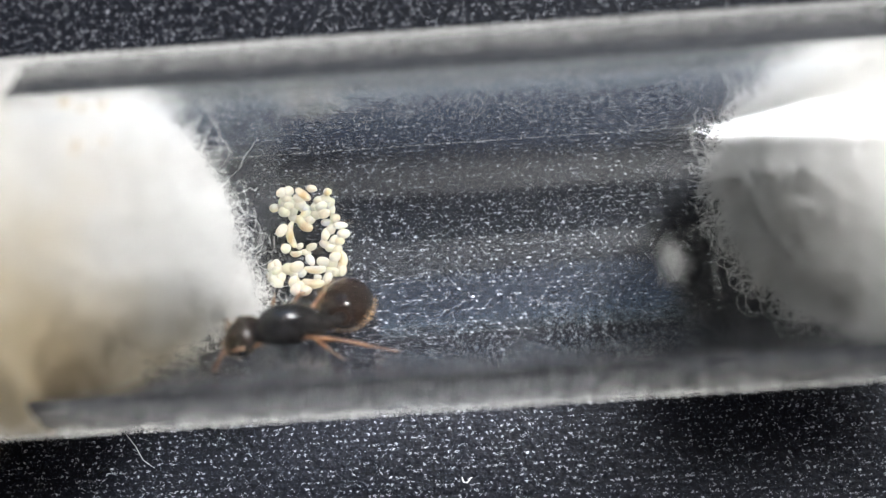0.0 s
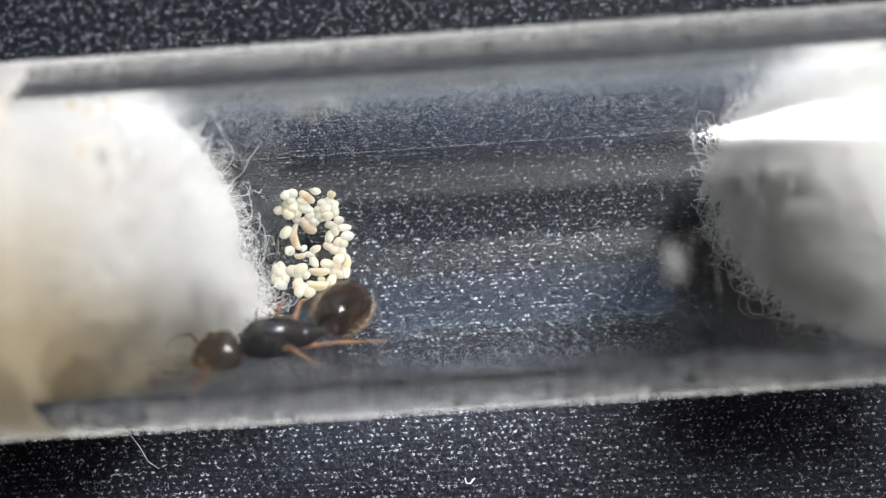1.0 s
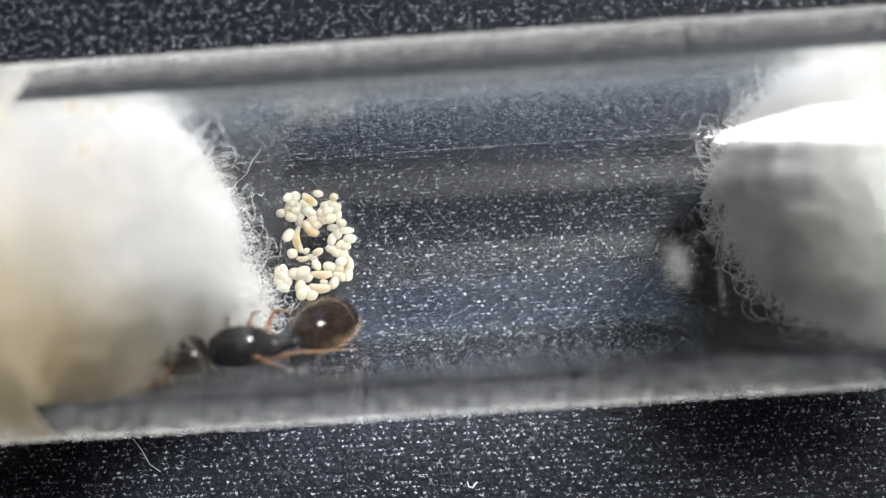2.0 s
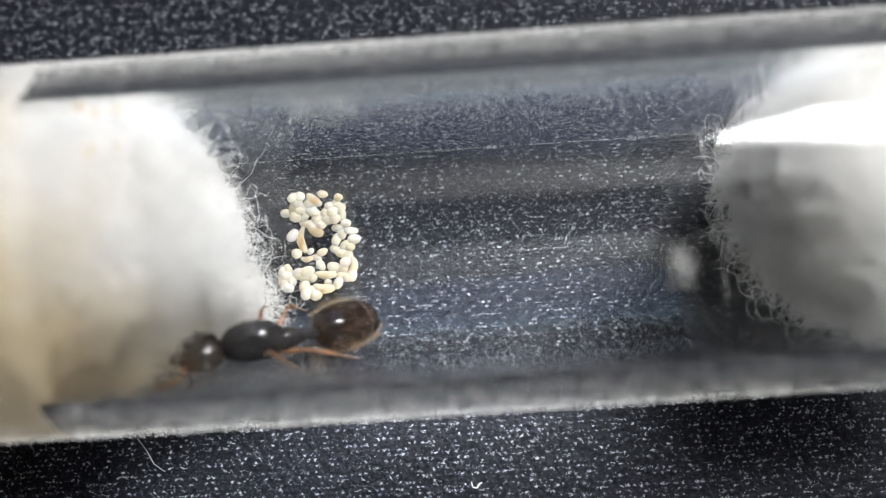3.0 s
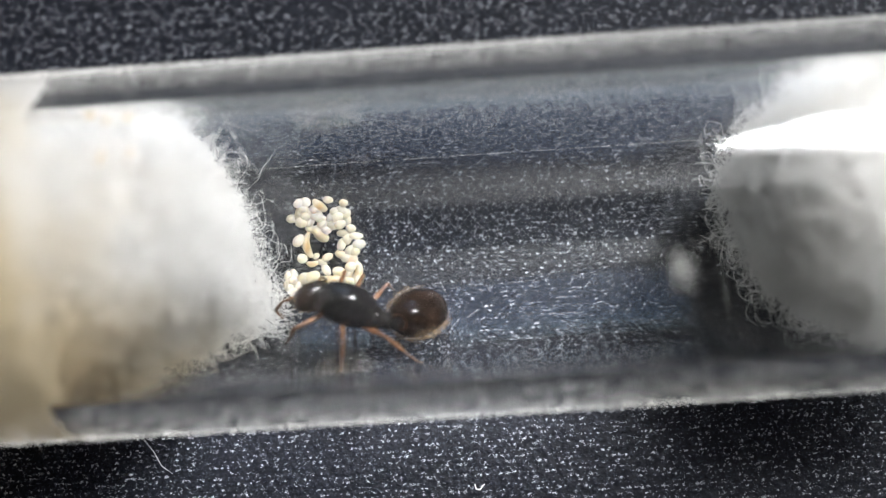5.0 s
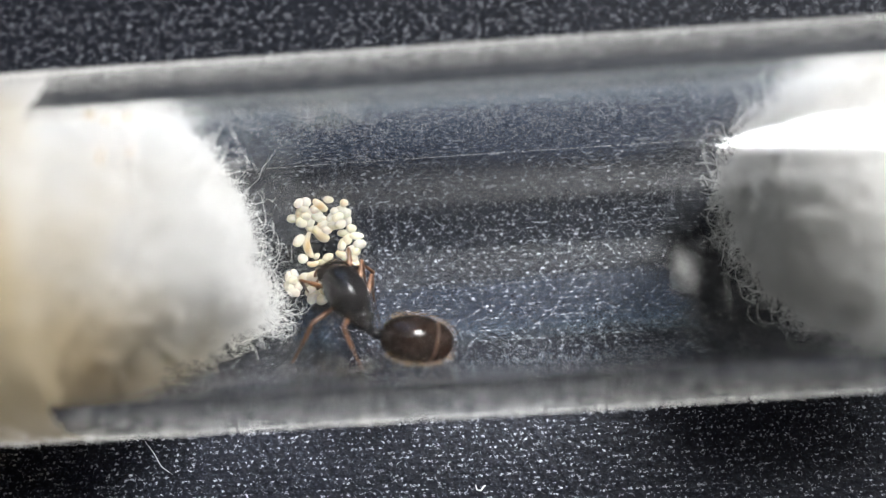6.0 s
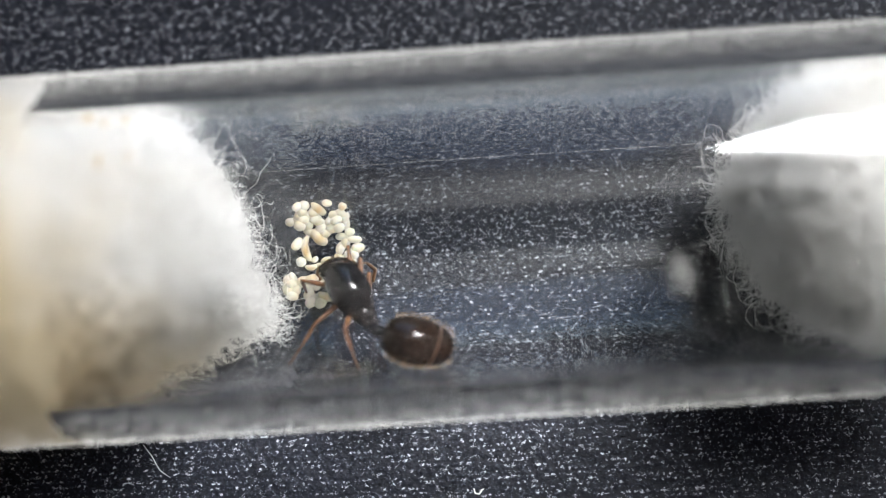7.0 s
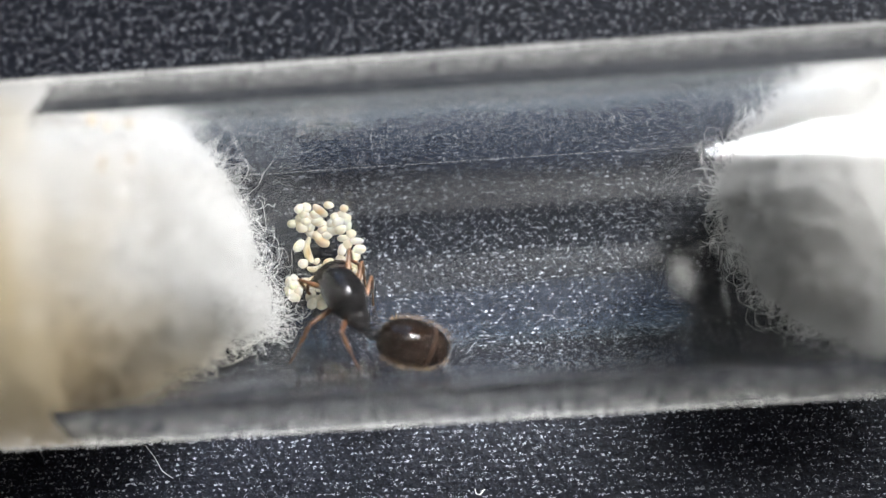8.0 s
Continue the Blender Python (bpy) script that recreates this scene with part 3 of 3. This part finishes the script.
def ant_queen():
    ant = new("ant_queen")
    tagged(ant, "glossy black ant queen with brown gaster tending eggs", "ant")
    T = lambda x, y, z: Matrix.Translation(Vector((x, y, z)) * MM)
    part("mesonotum", lathe(bmesh.new(), ovoid(1.40, 1.00, 24, 0.72), T(0.06, 0, 0.04), 36, 0.98, 1.14), CUTICLE, ant, "domed glossy black back plate")
    part("pronotum", lathe(bmesh.new(), ovoid(0.58, 0.74, 16, 0.7), T(0.92, 0, -0.22), 32, 1.0, 0.85), CUTICLE, ant)
    part("mesopleuron", lathe(bmesh.new(), ovoid(1.02, 0.80, 20, 0.75), T(-0.10, 0, -0.45), 32, 1.0, 0.85), CUTICLE, ant)
    part("scutellum", lathe(bmesh.new(), ovoid(0.36, 0.46, 14, 0.8), T(-0.95, 0, 0.14), 28, 1.0, 0.9), CUTICLE, ant)
    part("propodeum", lathe(bmesh.new(), ovoid(0.58, 0.60, 14, 0.7), T(-1.30, 0, -0.24), 28, 0.95, 0.95), CUTICLE, ant)
    part("petiole", lathe(bmesh.new(), ovoid(0.30, 0.42, 12, 0.8), T(-1.92, 0, -0.20), 24, 0.8, 1.05), CUTICLE, ant)
    # gaster, pivot at its front
    gaster = part("gaster", lathe(bmesh.new(), [(-x - 2.15, r) for x, r in ovoid(1.70, 1.03, 26, 0.78)], Matrix(), 40, 1.16, 1.08), MEMBRANE, ant, "hairy dark brown banded gaster")
    part("gaster_neck", lathe(bmesh.new(), ovoid(0.42, 0.27, 12, 0.7), T(-0.26, 0, 0), 20), CUTICLE, gaster)
    rng = np.random.default_rng(21)
    for x0, x1 in ((-0.44, -2.80), (-2.98, -3.40), (-3.36, -3.80)):
        prof = []
        for k in range(19):
            x = x0 + (x1 - x0) * k / 18
            c = (x + 2.15) / 1.72
            r = 1.06 * max(0.0, 1 - c * c) ** 0.40
            e = 1.012 - (0.03 if k == 0 else 0)
            prof.append((x, max(r * e, 0.05)))
        prof.append((x1 + 0.03, prof[-1][1] * 0.965))
        part("tergite", lathe(bmesh.new(), prof, Matrix(), 44, 1.16, 1.08), TERGITE, gaster)
    pts = []
    for _ in range(950):
        u, a = rng.uniform(-0.75, 1.0), rng.uniform(-math.pi - 0.45, 0.45)
        r = 1.07 * max(0.0, 1 - u * u) ** 0.40
        nrm = np.array([-u * 0.9, math.cos(a), math.sin(a)])
        pts.append(((-2.15 - 1.72 * u, r * 1.16 * math.cos(a), r * 1.08 * math.sin(a)), nrm / np.linalg.norm(nrm)))
    mesh_part("gaster_hair", mesh_from("gaster_hair", *strands(hairs(pts, rng, 0.28, (-0.5, 0, 0)), 0.0045), HAIRMAT), gaster, "short golden hairs", "stuff")
    # head, pivot at the neck
    head = part("head", lathe(bmesh.new(), [(x + 0.95, r) for x, r in ovoid(0.88, 0.90, 20, 0.62, 0.10)], Matrix(), 34, 1.0, 0.68), HEADCUT, ant, "broad dark brown matt head")
    for s in (-1, 1):
        part("eye", lathe(bmesh.new(), ovoid(0.17, 0.14, 10), T(0.98, 0.80 * s, 0.22), 16), EYEMAT, head)
        part("mandible", lathe(bmesh.new(), ovoid(0.34, 0.13, 10, 0.8, -0.3), T(1.78, 0.18 * s, -0.16) @ Euler((0, 0.2, -0.5 * s)).to_matrix().to_4x4(), 14, 1.0, 0.7), LEGMAT, head)
        a0, a1, a2 = np.array([1.45, 0.30 * s, 0.22]), np.array([1.70, 1.05 * s, 0.42]), np.array([2.75, 1.15 * s, -0.25])
        mid = (a1 + a2) / 2 + np.array([0.15, 0.22 * s, 0.1])
        bmv, bmf = strands([np.array([a0, (a0 + a1) / 2 + np.array([0, 0.02, 0.05]), a1])], 0.075, 8)
        v2, f2 = strands([np.array([a1, (a1 + mid) / 2, mid, (mid + a2) / 2, a2, a2 + np.array([0.12, -0.04 * s, -0.12])])], 0.085, 8)
        f2 = [tuple(i + len(bmv) for i in f) for f in f2]
        mesh_part("antenna", mesh_from("antenna", bmv + v2, bmf + f2, LEGMAT), head, "elbowed orange brown antenna")
    pts = []
    for _ in range(160):
        u, a = rng.uniform(-0.9, 0.9), rng.uniform(0, 2 * math.pi)
        r = 0.90 * (1 - u * u) ** 0.31
        nrm = np.array([u, math.cos(a), math.sin(a)])
        pts.append(((0.95 + 0.8 * u, r * math.cos(a), r * 0.68 * math.sin(a)), nrm / np.linalg.norm(nrm)))
    mesh_part("head_hair", mesh_from("head_hair", *strands(hairs(pts, rng, 0.14, (0.3, 0, 0)), 0.008), HAIRMAT), head, "short golden hairs", "stuff")
    for ob in (head, *head.children):
        ob.data.transform(Matrix.Scale(1.10, 4))
    # legs: femur in the leg mesh, tibia and tarsus under it; each along local x
    legs = {}
    for key in COXA:
        leg = part("leg", lathe(bmesh.new(), [(0, 0.05), (0.03, 0.15), (0.2, 0.16), (0.45, 0.11), (0.95, 0.13), (1.45, 0.09), (FEMUR - 0.05, 0.08), (FEMUR, 0.04)], Matrix(), 12), LEGMAT, ant, "bent orange brown leg")
        tib = part("tibia", lathe(bmesh.new(), [(0, 0.04), (0.05, 0.08), (0.5, 0.10), (1.1, 0.09), (TIBIA - 0.04, 0.07), (TIBIA, 0.03)], Matrix(), 10), LEGMAT, leg)
        prof = [(TIBIA - 0.02, 0.03)]
        for s in range(5):
            x = TIBIA + s * TARSUS / 5
            prof += [(x + 0.01, 0.045), (x + TARSUS / 5 - 0.03, 0.06), (x + TARSUS / 5 - 0.005, 0.03)]
        tar = part("tarsus", lathe(bmesh.new(), prof, Matrix(), 8), LEGMAT, leg)
        legs[key] = (leg, tib, tar)
    return ant, head, gaster, legs


FEMUR, TIBIA, TARSUS = 1.75, 1.45, 1.35
COXA = {"front_l": (0.75, 0.42, -0.62), "mid_l": (0.05, 0.48, -0.70), "hind_l": (-0.75, 0.42, -0.66),
        "front_r": (0.75, -0.42, -0.62), "mid_r": (0.05, -0.48, -0.70), "hind_r": (-0.75, -0.42, -0.66)}
ant, ant_head, ant_gaster, ant_legs = ant_queen()


# small things ------------------------------------------------------------
def dust_speck():
    rng = np.random.default_rng(4)
    lines = curl_lines(rng, rng.normal(size=(45, 3)) * (0.2, 0.36, 0.05), rng.normal(size=(45, 3)), np.full(45, 0.7), 8, 0.6)
    lines[:, :, 2] = np.abs(lines[:, :, 2]) * 0.5
    ob = new("dust_speck", mesh_from("dust_speck", *strands(lines, 0.014), HAZE_LINT))
    ob.matrix_world = Matrix.Translation((7.9 * MM, -3.5 * MM, 15.12 * MM)) @ Matrix.Rotation(radians(27), 4, "X")
    tagged(ob, "small fuzzy white lint tuft on the glass", "lint")


def stray(name, pts, r, label, mat=FIBRE_R):
    ob = new(name, mesh_from(name, *strands([np.array(pts)], r, 5), mat))
    tagged(ob, label, "fibre")


dust_speck()
stray("loose_fibre", [(12.2, 2.05, 1.8), (12.5, 2.1, 1.83), (12.9, 2.06, 1.82), (13.2, 2.1, 1.9)], 0.03, "short pale fibre on the tube floor")
stray("curled_fibre", [(0.0, -10.7, 0.03), (0.05, -10.95, 0.06), (0.25, -11.0, 0.05), (0.40, -10.8, 0.04), (0.5, -10.75, 0.02)], 0.035, "curled pale lint on dark cloth")
stray("curved_hair", [(-16.4, -7.6, 0.05), (-15.9, -8.2, 0.2), (-15.5, -8.9, 0.25), (-15.0, -9.3, 0.1)], 0.016, "thin pale hair lying on dark cloth")
stray("lint_flake", [(-17.7, -9.35, 0.02), (-17.3, -9.2, 0.07), (-16.9, -9.25, 0.03)], 0.07, "pale grey lint flake on dark cloth", LINT_GLINT)


def debris(x, y, a, b, turn):
    """A brown crumb pressed between the wet cotton and the glass."""
    z = TUBE_Z + math.sqrt(6.5 ** 2 - (y - TUBE_Y) ** 2)
    bm = lathe(bmesh.new(), ovoid(a, b, 10), seg=12, sz=0.45, wob=0.35, seed=turn)
    ob = part("debris_crumb", bm, CRUMB, None)
    ob.matrix_world = Matrix.Translation((x * MM, y * MM, z * MM)) @ Matrix.Rotation(radians(turn), 4, "Z")
    tagged(ob, "tiny brown crumb on the damp cotton under glass", "debris", "crumbs")


CRUMB = mottled("crumb_brown", [(0.3, (0.34, 0.24, 0.13)), (0.7, (0.50, 0.38, 0.22))], 3000, 0.7)
debris(-14.29, 4.20, 0.16, 0.12, 10)
debris(-13.53, 3.78, 0.12, 0.09, 60)
debris(-12.70, 3.88, 0.13, 0.12, 30)
debris(-13.48, 2.15, 0.3, 0.08, 75)
debris(-12.37, 2.33, 0.16, 0.09, 40)


# movement ----------------------------------------------------------------
# seconds; body x, y, z in mm; yaw, lean, rise; gaster yaw, pitch; head yaw, pitch in degrees
ANT = [
    (0, -7.11, -3.65, 6, 191.5, 18, 18, 57.7, -33.1, -17.3, -61.2),
    (0.2, -6.89, -3.55, 6, 195, 18, 17.5, 53.4, -38.3, -8.7, -54.6),
    (0.4, -6.7, -3.71, 6, 194.1, 18, 17, 66.4, -36.1, 12.9, -17.3),
    (0.6, -7.09, -3.87, 6, 195.7, 18, 16.5, 52.7, -34.5, -1.6, -44),
    (0.8, -7.51, -3.98, 6, 192.9, 18, 16, 50.4, -29.7, 11.8, -14),
    (1, -7.98, -4.13, 6, 191.3, 18, 10, 51, -25.6, 8.6, -5.3),
    (1.2, -8.38, -4.27, 6, 190.4, 18, 4, 48.8, -38.3, 5.2, 3.5),
    (1.4, -8.8, -4.24, 6, 191.9, 18, 3.8, 40.6, -42.2, 5.5, 3.7),
    (1.7, -9.34, -4.28, 6, 185.5, 18, 3.4, 43.5, -37.7, 5.3, 8),
    (2.8, -9.6, -4.41, 6, 184.7, 18, 2, 25.2, -12.1, -5.6, -9.5),
    (3, -9.1, -4.09, 6, 188.1, 18, 4, 22.3, -28.2, 5.7, 5.4),
    (3.2, -7.93, -3.63, 6, 188.4, 18, 12, 38.7, -29.3, 9.4, -6.1),
    (3.4, -7.34, -3.02, 6, 191.3, 18, 16.1, 38.2, -28.2, 12.5, -14.4),
    (3.6, -6.99, -2.85, 6, 196.5, 18, 16.4, 33.6, -39.4, 12.1, -17.7),
    (3.8, -6.92, -3.2, 6, 193.1, 18, 16.7, 39.8, -23.7, -7.2, -50.2),
    (4, -6.36, -3.25, 6, 192.8, 18, 17, 44.1, -29.6, -15, -58),
    (4.2, -6.05, -3.21, 6, 197.1, 18, 17.3, 39.5, -36.8, -15.3, -60.6),
    (4.4, -5.7, -3.21, 6, 189.9, 18, 17.6, 55.7, -38.8, -15.7, -58.5),
    (4.7, -5.16, -2.83, 6, 176.3, 18, 18, 60.3, -38.5, -34.2, -65.1),
    (5.8, -5.38, -1.97, 5.2, 117, 6, -8, 59.2, -19.8, -18, -74),
    (6, -5.32, -1.78, 5.2, 117, 6, -8, 54, -21.8, -28, -74),
    (6.2, -4.98, -1.65, 5.2, 117, 6, -8, 48, -23.7, -32, -74),
    (6.6, -5.05, -1.53, 5.2, 117, 6, -8, 47.1, -24, -30, -74),
    (7, -5.12, -1.46, 5.2, 117, 6, -8, 46.5, -24.3, -28, -74),
    (7.4, -5.25, -1.45, 5.2, 117, 6, -8, 46, -24.5, -20, -74),
    (8, -5.43, -1.56, 5.2, 117, 6, -8, 49.6, -23.2, 0, -74),
]
FEET = {
    "front_l": [(0, -9.73, -5.21, 3.95), (1.0, -12.53, -5.31, 4.08), (1.7, -13.38, -5.16, 3.88), (3.0, -12.88, -5.15, 3.87), (3.6, -9.56, -5.06, 3.77), (4.7, -8.13, -5.23, 3.97), (5.8, -7.57, -1.13, 1.5), (8, -7.63, -0.78, 1.45)],
    "mid_l": [(0, -4.86, -5.58, 4.48), (0.6, -5.33, -5.55, 4.43), (1.2, -6.83, -5.63, 4.55), (1.7, -7.51, -5.6, 4.51), (3.0, -7.53, -5.54, 4.41), (3.6, -6.18, -5.56, 4.44), (4.7, -4.91, -5.56, 4.44), (5.8, -8.18, -5.06, 3.76), (8, -8.38, -4.79, 3.46)],
    "hind_l": [(0, -2.16, -5.35, 4.13), (0.6, -2.1, -5.2, 3.94), (1.0, -1.79, -4.45, 3.13), (1.7, -3.29, -4.54, 3.21), (3.0, -4.72, -5.21, 3.94), (3.6, -4.42, -4.84, 3.51), (4.7, -1.35, -4.96, 3.65), (5.8, -4.79, -5.68, 4.63), (8, -4.96, -5.41, 4.21)],
    "front_r": [(0, -8.48, -1.43, 1.56), (0.8, -9.18, -1.63, 1.6), (1.7, -10.64, -2.27, 1.8), (3.0, -10.12, -1.95, 1.7), (3.6, -8.54, -1.37, 1.54), (4.7, -6.17, -1.11, 1.49), (5.8, -5.44, 0.43, 1.41), (8, -5.35, 0.68, 1.44)],
    "mid_r": [(0, -6.95, -1.54, 1.58), (0.8, -7.79, -1.52, 1.58), (1.7, -8.98, -2.1, 1.74), (3.0, -9.01, -1.88, 1.67), (3.6, -7.55, -1.38, 1.55), (4.7, -5.02, -0.89, 1.46), (5.8, -4.80, -0.60, 1.43), (8, -4.80, -0.55, 1.43)],
    "hind_r": [(0, -5.42, -1.5, 1.57), (0.8, -6.67, -1.61, 1.6), (1.7, -7.87, -2.17, 1.77), (3.0, -7.46, -2.28, 1.81), (3.6, -6.01, -1.85, 1.66), (4.7, -3.33, -1.45, 1.56), (5.8, -4.40, -1.70, 1.62), (8, -4.45, -1.65, 1.6)],
}


def body_pose(row):
    t, x, y, z, yaw, lean, rear = row[:7]
    return Matrix.Translation((x * MM, y * MM, z * MM)) @ Matrix.Rotation(radians(-lean), 4, "X") @ Matrix.Rotation(radians(yaw), 4, "Z") @ Matrix.Rotation(radians(-rear), 4, "Y")


def along(origin, direction, up):
    """A pose at origin whose x axis follows direction."""
    d = direction.normalized()
    s = up.cross(d).normalized()
    m = Matrix((d, s, d.cross(s))).transposed().to_4x4()
    m.translation = origin * MM
    return m


def motions():
    walk(ant, [(r[0], body_pose(r)) for r in ANT])
    walk(ant_gaster, [(r[0], pose(-2.25 * MM, 0, -0.25 * MM, 0, r[8], r[7])) for r in ANT])
    walk(ant_head, [(r[0], pose(1.45 * MM, 0, -0.15 * MM, 0, -r[10], r[9])) for r in ANT])
    for key, (leg, tib, tar) in ant_legs.items():
        feet = np.array(FEET[key])
        leg_rows, tib_rows = [], []
        for r in ANT:
            foot = Vector([float(np.interp(r[0], feet[:, 0], feet[:, k])) for k in (1, 2, 3)]) * MM
            foot = (body_pose(r).inverted() @ foot) / MM
            hip = Vector(COXA[key])
            d = foot - hip
            low = TIBIA + TARSUS
            dist = min(max(d.length, low - FEMUR + 0.25), FEMUR + low - 0.1)
            d.normalize()
            side = 1 if key.endswith("l") else -1
            up = Vector((0.0, 0.12 * side, 1.0))
            up = (up - d * up.dot(d)).normalized()
            ca = (FEMUR ** 2 + dist ** 2 - low ** 2) / (2 * FEMUR * dist)
            ca = max(-1, min(1, ca))
            knee = hip + d * FEMUR * ca + up * FEMUR * math.sqrt(1 - ca * ca)
            m = along(hip, knee - hip, up)
            end = hip + d * dist
            n = along(knee, end - knee, up)
            leg_rows.append((r[0], m))
            tib_rows.append((r[0], m.inverted() @ n))
        walk(leg, leg_rows)
        walk(tib, tib_rows)
        walk(tar, tib_rows)


motions()
